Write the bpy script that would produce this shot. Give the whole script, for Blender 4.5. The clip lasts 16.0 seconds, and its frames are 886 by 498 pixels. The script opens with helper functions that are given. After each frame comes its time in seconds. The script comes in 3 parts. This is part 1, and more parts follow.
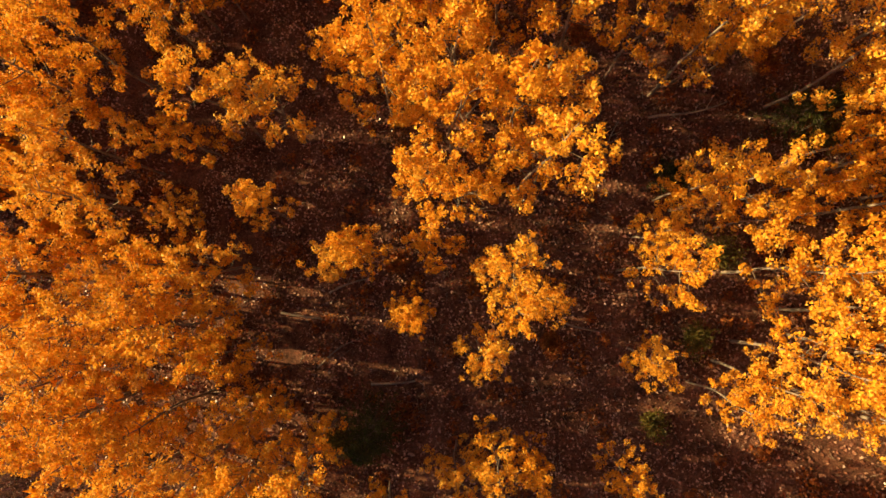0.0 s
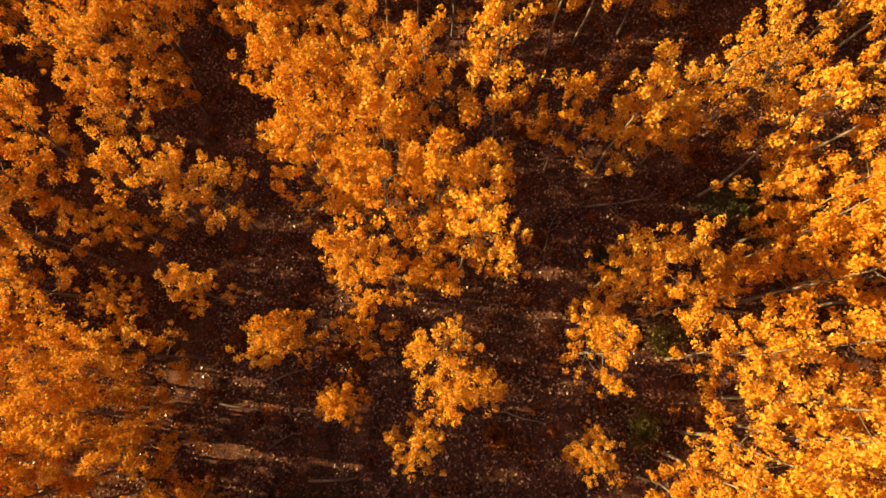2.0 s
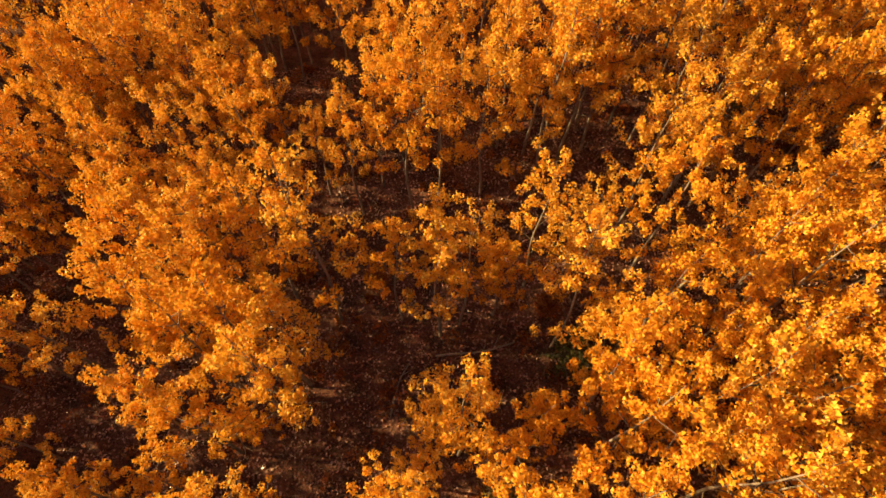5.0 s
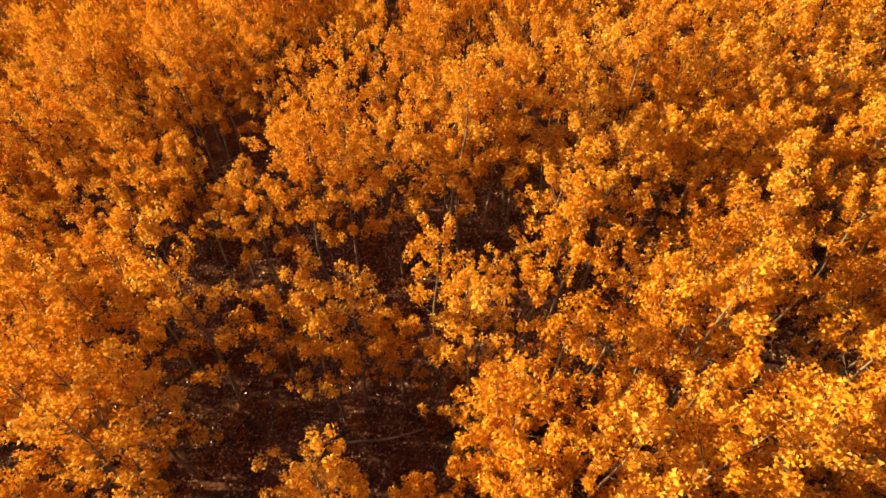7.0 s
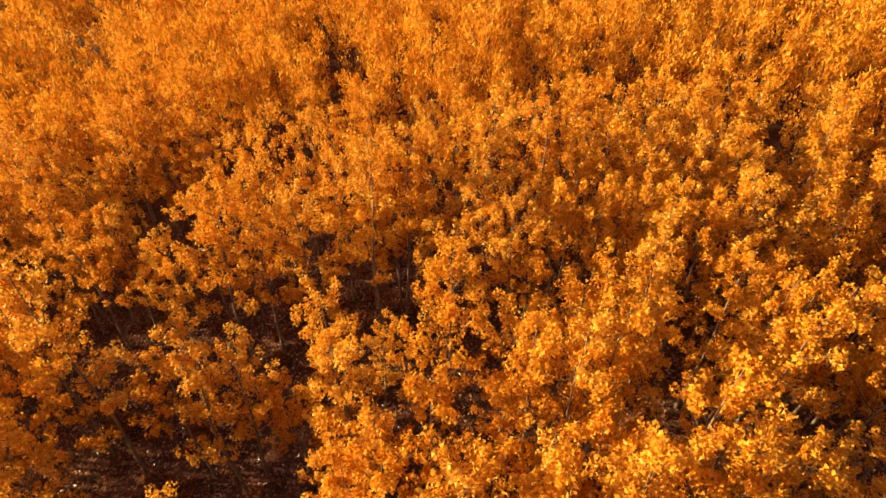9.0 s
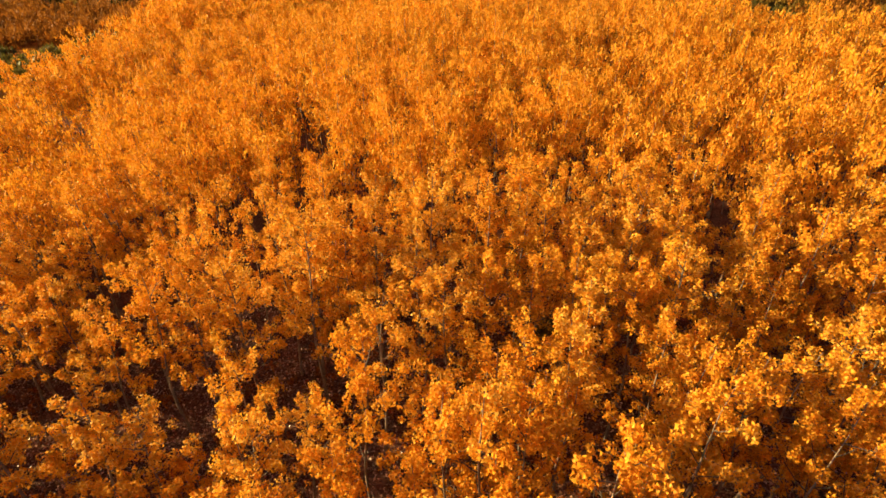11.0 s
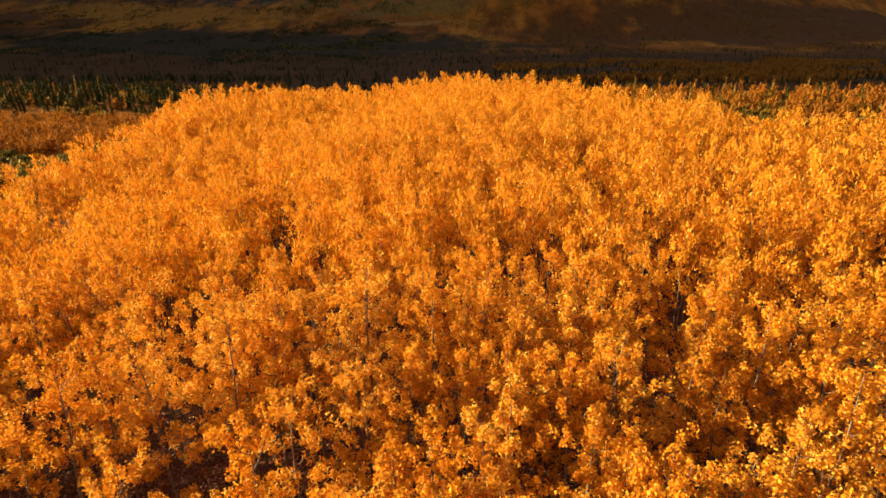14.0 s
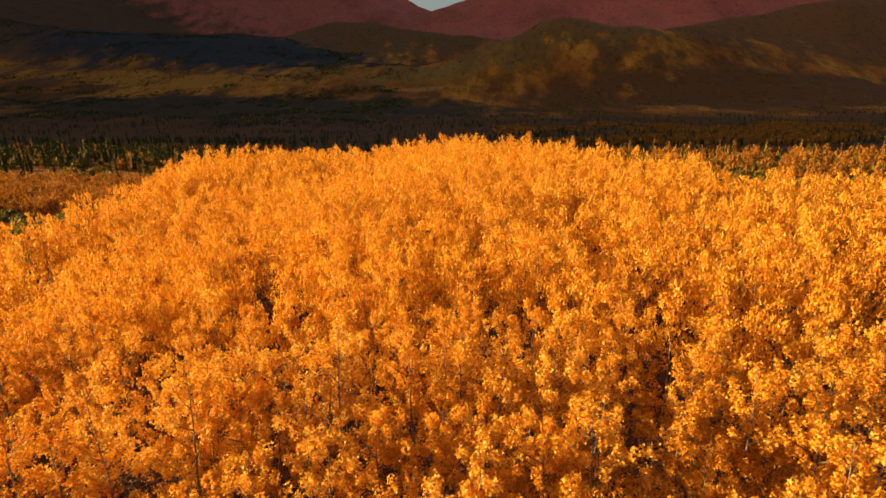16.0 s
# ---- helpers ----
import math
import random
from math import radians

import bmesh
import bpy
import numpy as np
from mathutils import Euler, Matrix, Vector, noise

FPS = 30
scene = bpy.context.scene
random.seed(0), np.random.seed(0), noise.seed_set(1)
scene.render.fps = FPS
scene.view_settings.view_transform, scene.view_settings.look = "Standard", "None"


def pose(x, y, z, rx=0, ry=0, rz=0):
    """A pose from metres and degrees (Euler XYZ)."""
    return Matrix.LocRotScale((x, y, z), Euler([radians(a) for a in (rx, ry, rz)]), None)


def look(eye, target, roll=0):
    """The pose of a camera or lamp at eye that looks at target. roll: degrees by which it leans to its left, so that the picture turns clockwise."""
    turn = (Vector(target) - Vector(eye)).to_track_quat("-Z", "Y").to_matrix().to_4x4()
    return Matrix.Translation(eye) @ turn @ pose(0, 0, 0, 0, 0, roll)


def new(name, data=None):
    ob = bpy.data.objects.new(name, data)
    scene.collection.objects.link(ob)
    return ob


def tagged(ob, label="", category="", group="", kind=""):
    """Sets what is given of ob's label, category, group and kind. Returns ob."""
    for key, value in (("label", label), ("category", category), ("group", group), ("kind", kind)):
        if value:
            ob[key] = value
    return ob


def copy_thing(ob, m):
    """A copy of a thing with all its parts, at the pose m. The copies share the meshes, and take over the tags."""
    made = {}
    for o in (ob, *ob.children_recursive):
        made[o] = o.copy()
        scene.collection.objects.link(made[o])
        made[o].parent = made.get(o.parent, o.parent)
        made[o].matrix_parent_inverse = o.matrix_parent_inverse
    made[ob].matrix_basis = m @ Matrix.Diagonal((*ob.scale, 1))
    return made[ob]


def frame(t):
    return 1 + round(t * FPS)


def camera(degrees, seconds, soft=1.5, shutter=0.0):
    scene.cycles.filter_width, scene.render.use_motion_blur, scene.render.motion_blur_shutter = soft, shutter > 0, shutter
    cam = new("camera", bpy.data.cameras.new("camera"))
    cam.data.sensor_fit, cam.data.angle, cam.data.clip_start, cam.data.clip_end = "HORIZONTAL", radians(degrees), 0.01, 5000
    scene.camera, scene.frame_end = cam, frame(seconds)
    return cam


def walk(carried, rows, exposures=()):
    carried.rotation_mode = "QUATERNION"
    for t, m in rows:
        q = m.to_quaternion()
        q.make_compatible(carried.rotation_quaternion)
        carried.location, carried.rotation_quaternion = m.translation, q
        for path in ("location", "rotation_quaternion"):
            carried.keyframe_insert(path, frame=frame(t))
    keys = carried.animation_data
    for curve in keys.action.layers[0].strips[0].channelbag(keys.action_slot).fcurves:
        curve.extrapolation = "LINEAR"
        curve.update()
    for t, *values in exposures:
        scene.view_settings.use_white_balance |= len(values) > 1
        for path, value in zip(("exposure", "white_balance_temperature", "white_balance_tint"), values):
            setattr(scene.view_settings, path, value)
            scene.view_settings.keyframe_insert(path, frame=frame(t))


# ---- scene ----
cam = camera(76.04, 16.0, soft=1.55, shutter=0.0)
PATH = [
    (0, 0.003, -0.000, 25.000, 2.696, -0.101, -0.538),
    (0.5, 0.633, -0.359, 24.969, 5.027, -0.125, -0.545),
    (1, 1.141, -0.505, 24.925, 7.507, -0.045, -0.460),
    (1.5, 1.681, -0.568, 24.893, 9.834, -0.147, -0.486),
    (2, 2.385, -0.600, 24.983, 12.817, -0.235, -0.591),
    (2.5, 3.276, -0.728, 25.002, 15.591, 0.246, -0.559),
    (3, 4.300, -0.690, 24.936, 18.510, 0.412, -0.320),
    (3.5, 5.465, -0.722, 24.862, 21.441, 0.605, -0.294),
    (4, 6.790, -0.913, 24.770, 24.099, 0.742, 0.079),
    (4.5, 7.991, -1.126, 24.600, 26.886, 0.499, 0.106),
    (5, 9.057, -1.413, 24.363, 29.920, -0.013, 0.352),
    (7.5, 13.975, -2.008, 22.933, 42.545, -0.216, 0.521),
    (8, 15.185, -2.215, 23.015, 44.478, 0.181, 1.271),
    (8.5, 15.908, -2.459, 23.062, 46.613, -0.159, 1.142),
    (9, 16.592, -2.683, 23.032, 48.821, -0.189, 0.719),
    (9.5, 17.279, -2.881, 23.030, 50.817, -0.207, 0.721),
    (10, 17.893, -2.937, 22.988, 52.895, -0.377, 0.650),
    (12.5, 21.089, -2.760, 22.467, 62.526, 0.325, 1.629),
    (13, 21.539, -2.641, 22.372, 64.161, 0.313, 1.759),
    (13.5, 22.001, -2.473, 22.238, 65.715, 0.314, 1.938),
    (14, 22.394, -2.343, 22.095, 67.325, 0.256, 2.139),
    (14.5, 22.653, -2.266, 22.014, 68.873, 0.259, 2.192),
    (15, 22.912, -2.163, 21.965, 70.368, 0.293, 2.287),
    (15.5, 23.223, -2.007, 21.900, 71.842, 0.312, 2.392),
    (16, 23.452, -1.773, 21.817, 73.300, 0.264, 2.398),
]
walk(cam, [(t, pose(x, y, z, rx, ry, rz)) for t, x, y, z, rx, ry, rz in PATH], [(0.0, 1.26), (5.0, 1.31), (12, 1.36), (16, 1.43)])

# ---- light ----
SUN_EL, SUN_AZ = radians(14.0), radians(-82.0)      # azimuth from +y, clockwise
sky = bpy.data.worlds.new("evening_sky")
scene.world = sky
sky.use_nodes = True
sky_tex = sky.node_tree.nodes.new("ShaderNodeTexSky")
sky_tex.sky_type, sky_tex.sun_disc = "NISHITA", False
sky_tex.sun_elevation, sky_tex.sun_rotation = SUN_EL, SUN_AZ
sky_tex.dust_density, sky_tex.ozone_density = 3.2, 1.0
sky_back = sky.node_tree.nodes["Background"]
sky_back.inputs["Strength"].default_value = 0.045
sky.node_tree.links.new(sky_tex.outputs["Color"], sky_back.inputs["Color"])

sun = bpy.data.lights.new("sun", "SUN")
sun.energy, sun.angle, sun.color = 5.0, radians(0.6), (1.0, 0.74, 0.32)
sun_ob = new("sun", sun)
sun_way = Vector((math.sin(SUN_AZ) * math.cos(SUN_EL), math.cos(SUN_AZ) * math.cos(SUN_EL), math.sin(SUN_EL)))
sun_ob.matrix_world = look(sun_way * 300, (0, 0, 0))


# ---- materials ----
def material(name):
    mat = bpy.data.materials.new(name)
    mat.use_nodes = True
    tree = mat.node_tree
    tree.nodes.clear()
    out = tree.nodes.new("ShaderNodeOutputMaterial")
    return mat, tree.nodes, tree.links, out


def ramp(nodes, stops):
    node = nodes.new("ShaderNodeValToRGB")
    el = node.color_ramp.elements
    while len(el) < len(stops):
        el.new(0.5)
    for e, (at, col) in zip(el, stops):
        e.position, e.color = at, (*col, 1)
    return node


def leaf_material(name, stops, through_share=0.35, gloss=0.13, rough=0.55):
    """Thin leaves: a glossy face, light that shines through, a colour of its own for each leaf and drifts over the crown."""
    mat, n, l, out = material(name)
    geo, info = n.new("ShaderNodeNewGeometry"), n.new("ShaderNodeObjectInfo")
    drift = n.new("ShaderNodeTexNoise")
    drift.inputs["Scale"].default_value, drift.inputs["Detail"].default_value = 0.45, 3.0
    l.new(geo.outputs["Position"], drift.inputs["Vector"])
    a = n.new("ShaderNodeMath"); a.operation = "MULTIPLY"; a.inputs[1].default_value = 0.50
    l.new(geo.outputs["Random Per Island"], a.inputs[0])
    b = n.new("ShaderNodeMath"); b.operation = "MULTIPLY_ADD"; b.inputs[1].default_value = 0.52
    l.new(drift.outputs["Fac"], b.inputs[0]); l.new(a.outputs[0], b.inputs[2])
    c = n.new("ShaderNodeMath"); c.operation = "MULTIPLY_ADD"; c.inputs[1].default_value = 0.2
    l.new(info.outputs["Random"], c.inputs[0]); l.new(b.outputs[0], c.inputs[2])
    col = ramp(n, stops)
    l.new(c.outputs[0], col.inputs["Fac"])
    face = n.new("ShaderNodeBsdfPrincipled")
    face.inputs["Roughness"].default_value = rough
    face.inputs["Specular IOR Level"].default_value = gloss
    back = n.new("ShaderNodeBsdfTranslucent")
    mix = n.new("ShaderNodeMixShader")
    mix.inputs["Fac"].default_value = through_share
    deep = n.new("ShaderNodeGamma"); deep.inputs["Gamma"].default_value = 1.04      # light that comes through is richer
    l.new(col.outputs["Color"], deep.inputs["Color"])
    l.new(col.outputs["Color"], face.inputs["Base Color"]); l.new(deep.outputs[0], back.inputs["Color"])
    l.new(face.outputs[0], mix.inputs[1]); l.new(back.outputs[0], mix.inputs[2]); l.new(mix.outputs[0], out.inputs["Surface"])
    return mat


# the palest stop paints glints of sun onto single leaves
GOLD = leaf_material("gold_leaves", [(0.2, (0.50, 0.164, 0.012)), (0.46, (0.75, 0.316, 0.020)), (0.72, (0.82, 0.415, 0.034)), (0.95, (0.85, 0.545, 0.12))])
SPRUCE = leaf_material("spruce_needles", [(0.2, (0.026, 0.032, 0.011)), (0.9, (0.082, 0.078, 0.020))], 0.1, 0.05, 0.7)
SHRUB = leaf_material("shrub_leaves", [(0.2, (0.11, 0.06, 0.014)), (0.6, (0.12, 0.11, 0.022)), (0.95, (0.26, 0.18, 0.03))], 0.35, 0.3, 0.5)
OLIVE = leaf_material("olive_leaves", [(0.2, (0.15, 0.075, 0.014)), (0.6, (0.22, 0.135, 0.022)), (0.95, (0.36, 0.20, 0.026))], 0.35, 0.12, 0.55)
RUST = leaf_material("rust_leaves", [(0.2, (0.16, 0.035, 0.012)), (0.6, (0.28, 0.08, 0.02)), (0.95, (0.40, 0.15, 0.03))], 0.35, 0.3, 0.5)
AMBER = leaf_material("amber_leaves", [(0.2, (0.22, 0.075, 0.012)), (0.6, (0.36, 0.135, 0.018)), (0.95, (0.46, 0.20, 0.026))], 0.35, 0.06, 0.6)
# last stop lightened so that some fallen leaves read as sun glints
LITTER = leaf_material("fallen_leaves", [(0.25, (0.12, 0.045, 0.026)), (0.55, (0.27, 0.11, 0.064)), (0.85, (0.60, 0.36, 0.24))], 0.1, 0.5, 0.35)
STRAW = leaf_material("dry_grass", [(0.2, (0.10, 0.04, 0.02)), (0.7, (0.20, 0.10, 0.045)), (0.95, (0.30, 0.18, 0.08))], 0.25, 0.4, 0.45)


def bark_material(name, dark, pale):
    mat, n, l, out = material(name)
    where = n.new("ShaderNodeTexCoord")
    big, fine = n.new("ShaderNodeTexNoise"), n.new("ShaderNodeTexNoise")
    big.inputs["Scale"].default_value, fine.inputs["Scale"].default_value = 2.5, 28.0
    l.new(where.outputs["Object"], big.inputs["Vector"]); l.new(where.outputs["Object"], fine.inputs["Vector"])
    add = n.new("ShaderNodeMath"); add.operation = "MULTIPLY_ADD"; add.inputs[1].default_value = 0.5
    half = n.new("ShaderNodeMath"); half.operation = "MULTIPLY"; half.inputs[1].default_value = 0.5
    l.new(fine.outputs["Fac"], half.inputs[0]); l.new(big.outputs["Fac"], add.inputs[0]); l.new(half.outputs[0], add.inputs[2])
    col = ramp(n, [(0.36, dark), (0.52, pale), (0.7, tuple(v * 1.15 for v in pale))])
    l.new(add.outputs[0], col.inputs["Fac"])
    face = n.new("ShaderNodeBsdfPrincipled")
    face.inputs["Roughness"].default_value = 0.8
    bump = n.new("ShaderNodeBump"); bump.inputs["Strength"].default_value = 0.4; bump.inputs["Distance"].default_value = 0.02
    l.new(fine.outputs["Fac"], bump.inputs["Height"]); l.new(bump.outputs[0], face.inputs["Normal"])
    l.new(col.outputs["Color"], face.inputs["Base Color"]); l.new(face.outputs[0], out.inputs["Surface"])
    return mat


BARK = bark_material("aspen_bark", (0.075, 0.052, 0.036), (0.25, 0.19, 0.145))
TWIG = bark_material("branch_bark", (0.05, 0.034, 0.023), (0.16, 0.11, 0.075))
DEAD = bark_material("weathered_wood", (0.10, 0.075, 0.055), (0.26, 0.20, 0.15))


def ground_material():
    mat, n, l, out = material("land")
    geo = n.new("ShaderNodeNewGeometry")
    def noise_at(scale, detail=4.0, rough=0.6):
        t = n.new("ShaderNodeTexNoise")
        t.inputs["Scale"].default_value, t.inputs["Detail"].default_value, t.inputs["Roughness"].default_value = scale, detail, rough
        l.new(geo.outputs["Position"], t.inputs["Vector"])
        return t
    fine, mid, wide, far = noise_at(8.0, 9.0, 0.8), noise_at(0.9), noise_at(0.02, 5.0), noise_at(0.0045, 6.0, 0.65)
    drawn = n.new("ShaderNodeMapping"); drawn.inputs["Scale"].default_value = (0.9, 0.24, 1.0)
    l.new(geo.outputs["Position"], drawn.inputs["Vector"]); l.new(drawn.outputs[0], far.inputs["Vector"]); l.new(drawn.outputs[0], wide.inputs["Vector"])
    floor = ramp(n, [(0.38, (0.022, 0.011, 0.007)), (0.5, (0.125, 0.055, 0.036)), (0.58, (0.21, 0.096, 0.062)), (0.68, (0.34, 0.18, 0.115))])
    mixn = n.new("ShaderNodeMath"); mixn.operation = "MULTIPLY_ADD"; mixn.inputs[1].default_value = 0.35
    half = n.new("ShaderNodeMath"); half.operation = "MULTIPLY"; half.inputs[1].default_value = 0.65
    l.new(fine.outputs["Fac"], half.inputs[0]); l.new(mid.outputs["Fac"], mixn.inputs[0]); l.new(half.outputs[0], mixn.inputs[2])
    l.new(mixn.outputs[0], floor.inputs["Fac"])
    # open country: olive and tawny tundra, reddish high slopes with evening glow painted in
    low = ramp(n, [(0.36, (0.26, 0.074, 0.014)), (0.48, (0.50, 0.15, 0.020)), (0.58, (0.72, 0.25, 0.025)), (0.70, (0.46, 0.13, 0.022))])
    l.new(far.outputs["Fac"], low.inputs["Fac"])
    patch = ramp(n, [(0.42, (0, 0, 0)), (0.6, (1, 1, 1))])
    l.new(wide.outputs["Fac"], patch.inputs["Fac"])
    low2 = n.new("ShaderNodeMix"); low2.data_type = "RGBA"; low2.blend_type = "MULTIPLY"
    low2.inputs["Factor"].default_value = 0.5
    l.new(low.outputs["Color"], low2.inputs["A"]); l.new(patch.outputs["Color"], low2.inputs["B"])
    high = ramp(n, [(0.3, (0.38, 0.090, 0.058)), (0.55, (0.62, 0.145, 0.085)), (0.75, (0.46, 0.13, 0.07))])
    l.new(far.outputs["Fac"], high.inputs["Fac"])
    xyz = n.new("ShaderNodeSeparateXYZ"); l.new(geo.outputs["Position"], xyz.inputs[0])
    up = n.new("ShaderNodeMapRange"); up.inputs["From Min"].default_value, up.inputs["From Max"].default_value = 2950, 3250
    l.new(xyz.outputs["Y"], up.inputs["Value"])
    hills = n.new("ShaderNodeMix"); hills.data_type = "RGBA"
    l.new(up.outputs[0], hills.inputs["Factor"]); l.new(low2.outputs["Result"], hills.inputs["A"]); l.new(high.outputs["Color"], hills.inputs["B"])
    # darker brown on the flat of the valley
    edge = n.new("ShaderNodeMath"); edge.operation = "MULTIPLY_ADD"; edge.inputs[1].default_value = 260.0
    l.new(far.outputs["Fac"], edge.inputs[0]); l.new(xyz.outputs["Y"], edge.inputs[2])
    flat = ramp(n, [(0.0, (0, 0, 0)), (0.07, (1, 1, 1)), (0.55, (1, 1, 1)), (0.72, (0, 0, 0))])
    span = n.new("ShaderNodeMapRange"); span.inputs["From Min"].default_value, span.inputs["From Max"].default_value = 290, 1690
    l.new(edge.outputs[0], span.inputs["Value"]); l.new(span.outputs[0], flat.inputs["Fac"])
    dark_flat = n.new("ShaderNodeMix"); dark_flat.data_type = "RGBA"
    dark_flat.inputs["B"].default_value = (0.12, 0.050, 0.017, 1)
    l.new(flat.outputs["Color"], dark_flat.inputs["Factor"]); l.new(hills.outputs["Result"], dark_flat.inputs["A"])
    # stretches of other tones: place, reach, colour and how ragged the edge is
    land_tone = dark_flat.outputs["Result"]
    for cx, cy, rx, ry, colour, ragged in [(-1400, 2350, 1250, 900, (0.150, 0.068, 0.034), 0.7), (-820, 1950, 560, 300, (0.058, 0.046, 0.042), 0.9), (-450, 2620, 620, 420, (0.20, 0.085, 0.026), 0.9), (1250, 2300, 1000, 620, (0.21, 0.082, 0.025), 0.9), (-420, 1180, 620, 210, (0.075, 0.042, 0.018), 0.7),
                                           (-760, 1530, 330, 70, (0.52, 0.19, 0.026), 1.1), (-130, 1500, 120, 26, (0.48, 0.20, 0.04), 0.8),
                                           (10, 1640, 480, 75, (0.32, 0.15, 0.028), 1.8), (330, 1690, 300, 110, (0.24, 0.105, 0.028), 2.0),
                                           (900, 1350, 800, 240, (0.17, 0.062, 0.018), 0.8)]:
        apart = n.new("ShaderNodeVectorMath"); apart.operation = "SUBTRACT"; apart.inputs[1].default_value = (cx, cy, 0)
        l.new(geo.outputs["Position"], apart.inputs[0])
        share = n.new("ShaderNodeVectorMath"); share.operation = "MULTIPLY"; share.inputs[1].default_value = (1 / rx, 1 / ry, 0)
        l.new(apart.outputs[0], share.inputs[0])
        size = n.new("ShaderNodeVectorMath"); size.operation = "LENGTH"; l.new(share.outputs[0], size.inputs[0])
        rag = n.new("ShaderNodeMath"); rag.operation = "MULTIPLY_ADD"; rag.inputs[1].default_value = 2.0 * ragged
        l.new(wide.outputs["Fac"], rag.inputs[0]); l.new(size.outputs["Value"], rag.inputs[2])
        part = n.new("ShaderNodeMapRange"); part.inputs["From Min"].default_value, part.inputs["From Max"].default_value = 1.15 + ragged, 0.75 + ragged
        l.new(rag.outputs[0], part.inputs["Value"])
        laid = n.new("ShaderNodeMix"); laid.data_type = "RGBA"; laid.inputs["B"].default_value = (*colour, 1)
        l.new(part.outputs[0], laid.inputs["Factor"]); l.new(land_tone, laid.inputs["A"])
        land_tone = laid.outputs["Result"]
    # tussocks and bushes too small to build
    tuft = noise_at(0.07, 7.0, 0.7)
    lie = n.new("ShaderNodeMapping"); lie.inputs["Scale"].default_value = (1.0, 0.3, 1.0)
    l.new(geo.outputs["Position"], lie.inputs["Vector"]); l.new(lie.outputs[0], tuft.inputs["Vector"])
    mottle = ramp(n, [(0.36, (0.55, 0.55, 0.56)), (0.48, (1.0, 1.0, 1.0)), (0.64, (1.0, 0.92, 0.82))])
    l.new(tuft.outputs["Fac"], mottle.inputs["Fac"])
    rough_cover = n.new("ShaderNodeMix"); rough_cover.data_type = "RGBA"; rough_cover.blend_type = "MULTIPLY"; rough_cover.inputs["Factor"].default_value = 0.9
    l.new(land_tone, rough_cover.inputs["A"]); l.new(mottle.outputs["Color"], rough_cover.inputs["B"])
    land_tone = rough_cover.outputs["Result"]
    ahead = n.new("ShaderNodeMapRange"); ahead.inputs["From Min"].default_value, ahead.inputs["From Max"].default_value = 110, 190
    l.new(xyz.outputs["Y"], ahead.inputs["Value"])
    aside = n.new("ShaderNodeMapRange"); aside.inputs["From Min"].default_value, aside.inputs["From Max"].default_value = -28, -48
    l.new(xyz.outputs["X"], aside.inputs["Value"])
    open_ground = n.new("ShaderNodeMath"); open_ground.operation = "MAXIMUM"
    l.new(ahead.outputs[0], open_ground.inputs[0]); l.new(aside.outputs[0], open_ground.inputs[1])
    both = n.new("ShaderNodeMix"); both.data_type = "RGBA"
    l.new(open_ground.outputs[0], both.inputs["Factor"]); l.new(floor.outputs["Color"], both.inputs["A"]); l.new(land_tone, both.inputs["B"])
    face = n.new("ShaderNodeBsdfPrincipled"); face.inputs["Roughness"].default_value = 0.9
    face.inputs["Specular IOR Level"].default_value = 0.06
    bump = n.new("ShaderNodeBump"); bump.inputs["Strength"].default_value = 1.0; bump.inputs["Distance"].default_value = 0.10
    l.new(fine.outputs["Fac"], bump.inputs["Height"]); l.new(bump.outputs[0], face.inputs["Normal"])
    l.new(both.outputs["Result"], face.inputs["Base Color"]); l.new(face.outputs[0], out.inputs["Surface"])
    return mat


LAND = ground_material()


# ---- the land ----
def smooth(a, b, v):
    t = np.clip((v - a) / (b - a), 0, 1)
    return t * t * (3 - 2 * t)


def bump_at(x, y, cx, cy, rx, ry):
    return np.exp(-((x - cx) / rx) ** 2 - ((y - cy) / ry) ** 2)


def wavy(x, y, size, seed):
    """Smooth rolling variation, about -1 to 1."""
    rng = np.random.default_rng(seed)
    out = 0 * x
    for k in range(7):
        a, ph = rng.uniform(0, 2 * np.pi), rng.uniform(0, 2 * np.pi, 2)
        w = 2 * np.pi / size * rng.uniform(0.6, 2.2)
        out = out + np.sin(w * (x * np.cos(a) + y * np.sin(a)) + ph[0]) * 0.4
    return out


# outline of the aspen wood on the rise
WOOD = [(-75, -40), (-52, 10), (-38, 36), (-31, 50), (-30, 64), (-29, 84), (-33, 104), (-32, 122), (-20, 135), (22, 148), (40, 122), (51, 80), (56, 66), (63, 70), (90, 69), (125, 73), (170, 50), (170, -40)]


# trees left out here, out of view in the west, to let the low sun in
SUN_OPENING = [(-76, -30), (-18.5, -19), (-18.5, 1.5), (-30, 3.5), (-76, 10)]


# small openings in the closed stand: x, y, radius
GAPS = [(-17.5, 57, 3.0), (-20, 52, 2.6), (-16, 48, 2.0), (7.5, 40.5, 2.6), (36, 55, 2.2), (22, 70, 2.0), (44, 42, 2.4), (5.5, 29, 2.2), (10.3, 33.5, 3.0), (28, 46, 1.9), (31.5, 35.5, 2.0), (36.5, 34, 1.8)]


def inside(x, y, outline=WOOD):
    hit = False
    for (ax, ay), (bx, by) in zip(outline, outline[1:] + outline[:1]):
        if (ay > y) != (by > y) and x < (bx - ax) * (y - ay) / (by - ay) + ax:
            hit = not hit
    return hit


